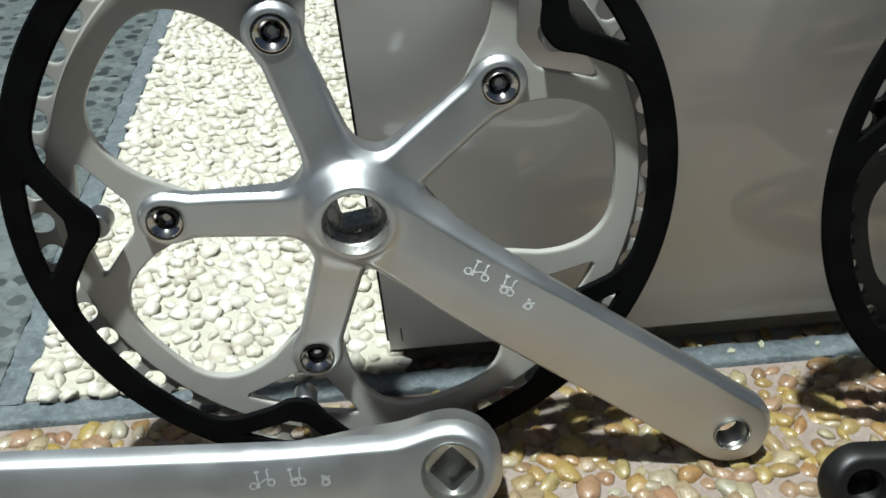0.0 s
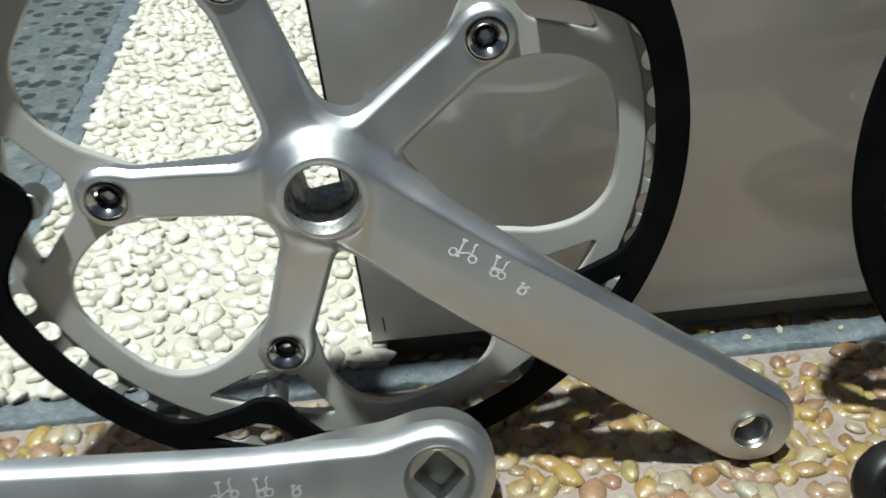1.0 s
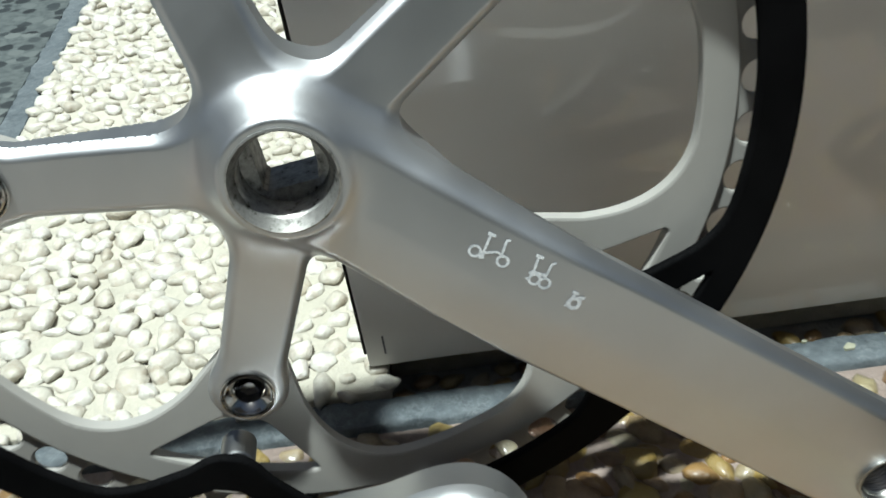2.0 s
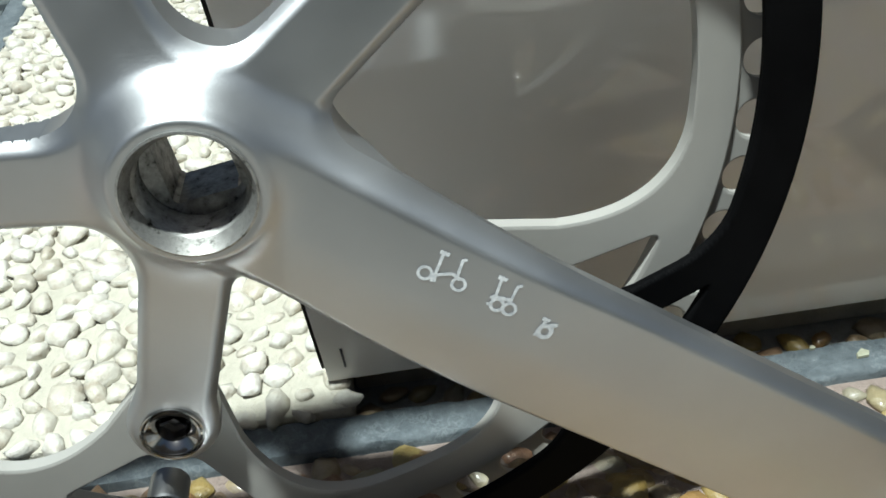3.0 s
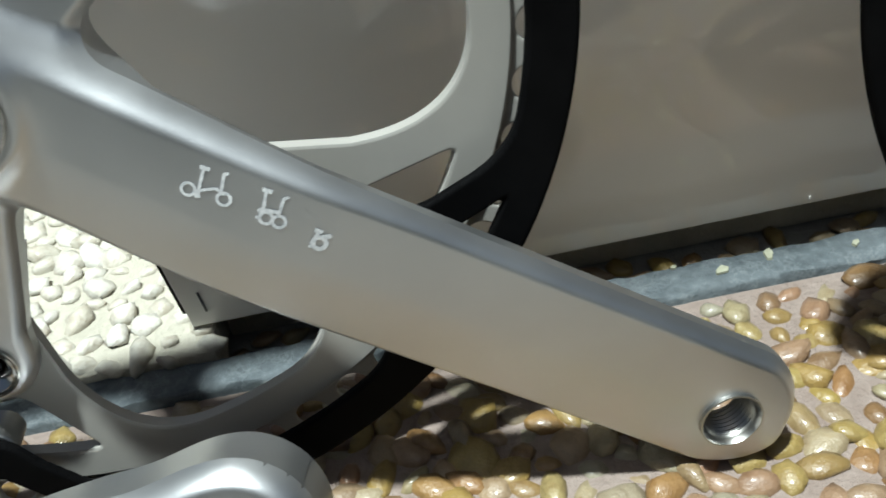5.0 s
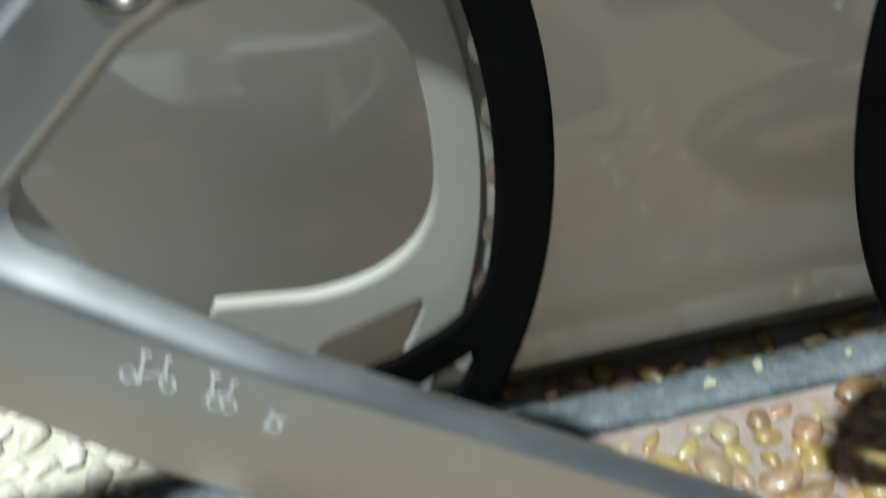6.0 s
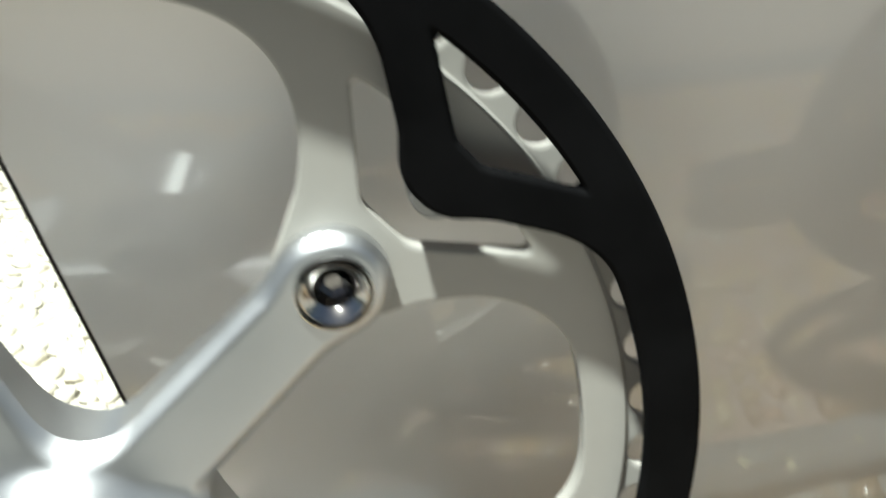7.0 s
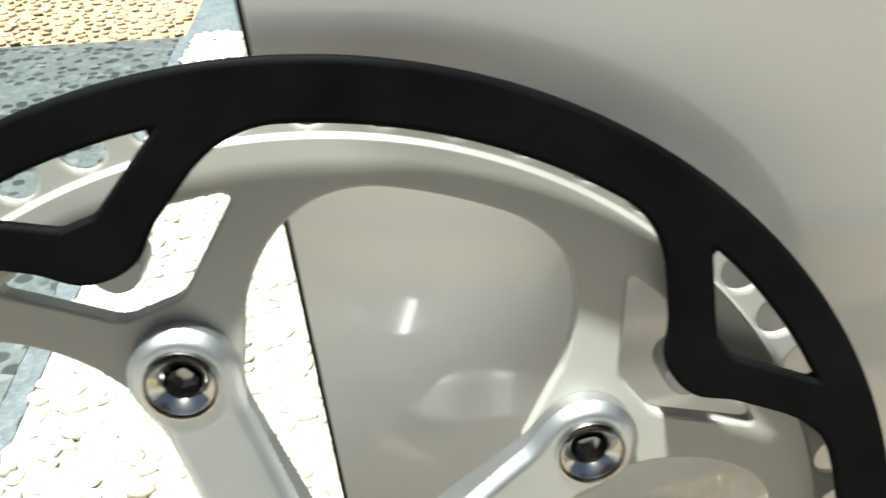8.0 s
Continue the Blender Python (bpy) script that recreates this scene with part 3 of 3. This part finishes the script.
def bore_part(parent, turn, front, deep, closed=False):
    """Threaded bore with a square taper hole through its floor."""
    bm = bmesh.new()
    n = 48
    ring = []
    prof = [(0.0116, front + 0.0020), (0.0116, front - 0.0003), (0.0112, front - 0.0004), (0.0104, front + 0.0012), (0.0097, front + 0.0030)]
    y = front + 0.0032
    while y < deep - 0.0012:
        prof += [(0.0098, y), (0.0094, y + 0.0005)]
        y += 0.0010
    prof += [(0.0096, deep)]
    for r, yy in prof:
        ring.append([bm.verts.new((r * math.cos(k * math.tau / n), yy, r * math.sin(k * math.tau / n))) for k in range(n)])
    for a, b in zip(ring, ring[1:]):
        for k in range(n):
            bm.faces.new((a[k], a[(k + 1) % n], b[(k + 1) % n], b[k]))
    sq = []
    for half, yy in ((0.0064, deep + 0.0008), (0.0060, deep + 0.0125)):
        row = []
        for k in range(n):
            a = k * math.tau / n
            e = max(abs(math.cos(a - turn)), abs(math.sin(a - turn)))
            r = min(half / e, half * 1.34)
            row.append(bm.verts.new((r * math.cos(a), yy, r * math.sin(a))))
        sq.append(row)
    for a, b in ((ring[-1], sq[0]), (sq[0], sq[1])):
        for k in range(n):
            bm.faces.new((a[k], a[(k + 1) % n], b[(k + 1) % n], b[k]))
    if closed:
        bm.faces.new(sq[1])
    return part("axle_bore", bm, EYELET if closed else BORE, parent, "bright tapered square hole" if closed else "greasy dark bore with a square hole", sharp=30)


def eyelet_part(parent, cx, cz, y0, y1, mat):
    """The threaded pedal eye."""
    prof = [(0.0074, y0 + 0.0015), (0.0074, y0 - 0.0001), (0.0070, y0 - 0.0002), (0.0063, y0 + 0.0012)]
    y = y0 + 0.0014
    while y < y1:
        prof += [(0.00632, y), (0.00588, y + 0.0006)]
        y += 0.0012
    # black arms: a disc across the eye stands in for the shade inside
    if mat is not EYELET:
        prof.append((0.0, y1))
    ob = part("pedal_eye", lathe_bm(prof, 32), mat, parent, "threaded pedal eye", sharp=60)
    ob.location = (cx, 0, cz)
    return ob


CRANK_M = Matrix(((0.9989, -0.00235, 0.04683, 0.0), (-0.00235, 0.99496, 0.10026, 0.0), (-0.04683, -0.10026, 0.99386, 0.1150), (0, 0, 0, 1)))


def crankset(m, spider, ring, guard, label, marks, guard_outer=0.1161, tip=0.1125, fine=0.0004, rough=0.00045):
    body = holder("crankset", m, label, "crankset", "cranksets stood on the floor")
    arm = solid("crank_arm", crank_outline, crank_front, crank_back, square_grid((-0.076, 0.190, -0.076, 0.076), fine, ARM), fine, spider, body, "", 50)
    solid("chainring", lambda x, z: ring_outline(x, z, tip), ring_front, ring_back, round_grid([*np.arange(0.0550, 0.1024, rough), *np.arange(0.1024, tip + 0.0006, 0.0004)], int(0.86 / rough)), rough * 0.95, ring, body)
    solid("chain_guard", lambda x, z: guard_outline(x, z, guard_outer - 0.0106, guard_outer), guard_front, guard_back, round_grid([*np.arange(0.0850, guard_outer - 0.0109, 0.0005), *(guard_outer - 0.0106 + np.linspace(0, 0.0106, 19))], 1300), 0.0005, guard, body, "matt black guard ring with hooked tabs").location = (-0.0012, 0, 0.0015)
    for a in BOLTS:
        bolt_part(body, BOLT_R * math.cos(radians(a)), BOLT_R * math.sin(radians(a)), 0.0006)
        peg = part("spacer", lathe_bm([(0, 0.0014), (0.0040, 0.0014), (0.0044, 0.0018), (0.0046, 0.0030), (0.0046, 0.0100), (0.0042, 0.0103), (0, 0.0103)], 28), PEG, body, "short grey guard spacer")
        peg.location = (0.0885 * math.cos(radians(a)), 0, 0.0885 * math.sin(radians(a)))
    bore_part(arm, radians(12), -0.0155, -0.0040)
    eyelet_part(arm, ARM_L * ca, ARM_L * sa, -0.0212, -0.0112, EYELET if marks else spider)

    def on_face(s, w):
        x, z = s * ca - w * sa, s * sa + w * ca
        y = float(crank_front(np.array([x]), np.array([z]), None)[0])
        return Vector((x, y - 0.00022, z))

    if marks:
        for (rings, bars), (ds, dw) in zip(MARKS, ((1.0, -1.9), (0.7, -1.2), (0.7, -1.2))):
            rings = [(q[0] + ds, q[1] + dw, *q[2:]) for q in rings]
            bars = [(q[0] + ds, q[1] + dw, q[2] + ds, q[3] + dw, q[4]) for q in bars]
            etched_mark("etched_mark", [[v * MM for v in q] for q in rings], [[v * MM for v in q] for q in bars], on_face, arm)
    return body


def crank_arm_alone(m, metal, label, marks, side):
    body = holder("loose_crank_arm", m, label, "crank arm", "loose crank arms")
    arm = solid("arm", arm_only_outline, arm_front, arm_back, square_grid((-0.020, 0.190, -0.022, 0.022), 0.0006), 0.0006, metal, body, "", 50)
    bore_part(arm, radians(45), -0.0140, -0.0100, True)
    eyelet_part(arm, ARM_L, 0, -0.0192, -0.0100, EYELET if marks else metal)

    def on_face(s, w):
        y = float(arm_front(np.array([s]), np.array([w]), np.array([-0.01]))[0])
        return Vector((s, y - 0.00022, w))

    if marks:
        for rings, bars in MARKS:
            rings = [(112 - q[0], (q[1] - 7) * side, *q[2:]) for q in rings]
            bars = [(112 - q[0], (q[1] - 7) * side, 112 - q[2], (q[3] - 7) * side, q[4]) for q in bars]
            etched_mark("etched_mark", [[v * MM for v in q] for q in rings], [[v * MM for v in q] for q in bars], on_face, arm, MARK_FAINT)
    return body


# ---- the things ----
crankset(CRANK_M, ALLOY, RING_ALLOY, GUARD_BLACK, "silver bicycle crankset with chainring and black guard standing on pebbles", True)
crankset(Matrix.Translation((0.2822, -0.008, -0.0035)) @ CRANK_M @ pose(0, 0, 0, 0, 20, 0), BLACK_ALLOY, BLACK_ALLOY, GUARD_BLACK, "all-black bicycle crankset leaning beside the silver one", False, 0.1148, 0.1080, 0.0009, 0.0008)


def arm_pose(hub, along, up):
    """Hub's place, the way to the pedal end, and the upper edge's way."""
    x = Vector(along).normalized()
    y = x.cross(Vector(up)).normalized()
    y = y if y.y > 0 else -y
    z = x.cross(y)
    return Matrix(((x.x, y.x, z.x, hub[0]), (x.y, y.y, z.y, hub[1]), (x.z, y.z, z.z, hub[2]), (0, 0, 0, 1)))


def tub():
    """Glossy container whose sides slope outwards towards the top."""
    ob = holder("glossy_tub", Matrix.Translation((0.0095, 0.0512, 0.0060)) @ pose(0, 0, 0, 0, 0, 0.4), "tall glossy off-white plastic tub with outward sloping sides", "tub")
    wide, deep, high, lean, side = 0.42, 0.30, 0.58, 0.140, 0.0607

    def slope(bm):
        for v in bm.verts:
            x, y, z = v.co
            v.co = Vector((x - side * z * (1 - 2 * x / wide), y - lean * z * (1 - 2 * y / deep), z))
        return bm

    part("body", slope(box_bm(0.0003, wide, 0, deep, 0, high, 0.0006, 2)), LAMINATE, ob, "glossy off-white moulded walls")
    part("edge_strip", slope(box_bm(-0.0006, 0.0003, 0.0004, 0.0020, 0.0060, high - 0.001, 0.0002)), DARK_EDGE, ob, "thin dark strip along one upright edge")
    part("staple", slope(box_bm(0.0060, 0.0066, -0.0004, 0.0003, 0.0060, 0.0140, 0.0001)), STEEL, ob, "small dark steel staple")
    return ob


tub()
crank_arm_alone(arm_pose((0.0290, -0.0330, 0.0200), (-0.99, 0.09, -0.02), (0.0, 0.45, 0.89)), ALLOY, "loose silver crank arm lying on the pebbles", True, -1)
crank_arm_alone(arm_pose((0.3445, -0.0660, 0.0200), (-0.99, 0.08, -0.02), (0.0, 0.45, 0.89)), BLACK_ALLOY, "loose black crank arm lying on the pebbles", False, -1)

# ---- pebbles, last ----
rng = random.Random(7)
white_meshes = [pebble_mesh("pebble", PEBBLE_WHITE, 10 + k, 0.62) for k in range(9)]
orange_meshes = [pebble_mesh("pebble", PEBBLE_ORANGE, 40 + k, 0.52) for k in range(9)]
far_meshes = [pebble_mesh("pebble", PEBBLE_FAR, 80 + k, 0.4, 1) for k in range(5)]
pts = scatter(rng, WX0 + 0.003, 0.0150, WY0 - 0.0006, WY1 - 0.004, 0.0070, 40000)
pebbles(white_bed, white_meshes, pts, WHITE_Z + 0.0001, (0.0040, 0.0074), rng, 300, "white_pebbles", "white pebbles set in pale cement", PEBBLE_WHITE, lambda p: math.hypot(p[0] + 0.05, p[1] - 0.05))
pts = scatter(rng, -0.20, 0.32, -0.136, 0.0250, 0.0061, 44000)
pebbles(front_bed, orange_meshes, pts, -0.0022, (0.0042, 0.0086), rng, 300, "orange_pebbles", "orange and yellow pebbles set in pink cement", PEBBLE_ORANGE, lambda p: math.hypot(p[0] - 0.08, p[1]))
pts = scatter(rng, 0.020, 0.30, 0.0460, 0.0610, 0.0080, 1500)
pebbles(white_back, orange_meshes, pts, -0.0112, (0.0045, 0.0075), rng, 0, "shaded_pebbles", "brown pebbles lying in the gap under the tub", PEBBLE_ORANGE, lambda p: p[1])
pts = scatter(rng, -0.45, -0.168, WY1 + 0.008, WY1 + 0.45, 0.0125, 9000)
pebbles(far_bed, far_meshes, pts, 0.0002, (0.005, 0.008), rng, 0, "far_orange_pebbles", "orange pebbles set in cement farther off", PEBBLE_FAR, lambda p: p[1])


def flake(x, y, a, size):
    bm = bmesh.new()
    r = random.Random(int(x * 9999))
    pts = [(size * (0.7 + 0.6 * r.random()) * math.cos(k * math.tau / 5), size * 0.6 * (0.6 + 0.6 * r.random()) * math.sin(k * math.tau / 5)) for k in range(5)]
    top = [bm.verts.new((px, py, 0.0007)) for px, py in pts]
    low = [bm.verts.new((px * 1.1, py * 1.1, 0)) for px, py in pts]
    bm.faces.new(top)
    for k in range(5):
        bm.faces.new((low[k], low[(k + 1) % 5], top[(k + 1) % 5], top[k]))
    ob = part("flake", bm, FLAKE, front_strip, smooth=False)
    ob.matrix_world = pose(x, y, 0.0013, 0, 0, a)


for x, y, a, size in ((0.1805, 0.0385, 70, 0.0026), (0.1652, 0.0358, 15, 0.0028), (0.2060, 0.0360, 40, 0.0018), (0.152, 0.041, 0, 0.0012)):
    flake(x, y, a, size)
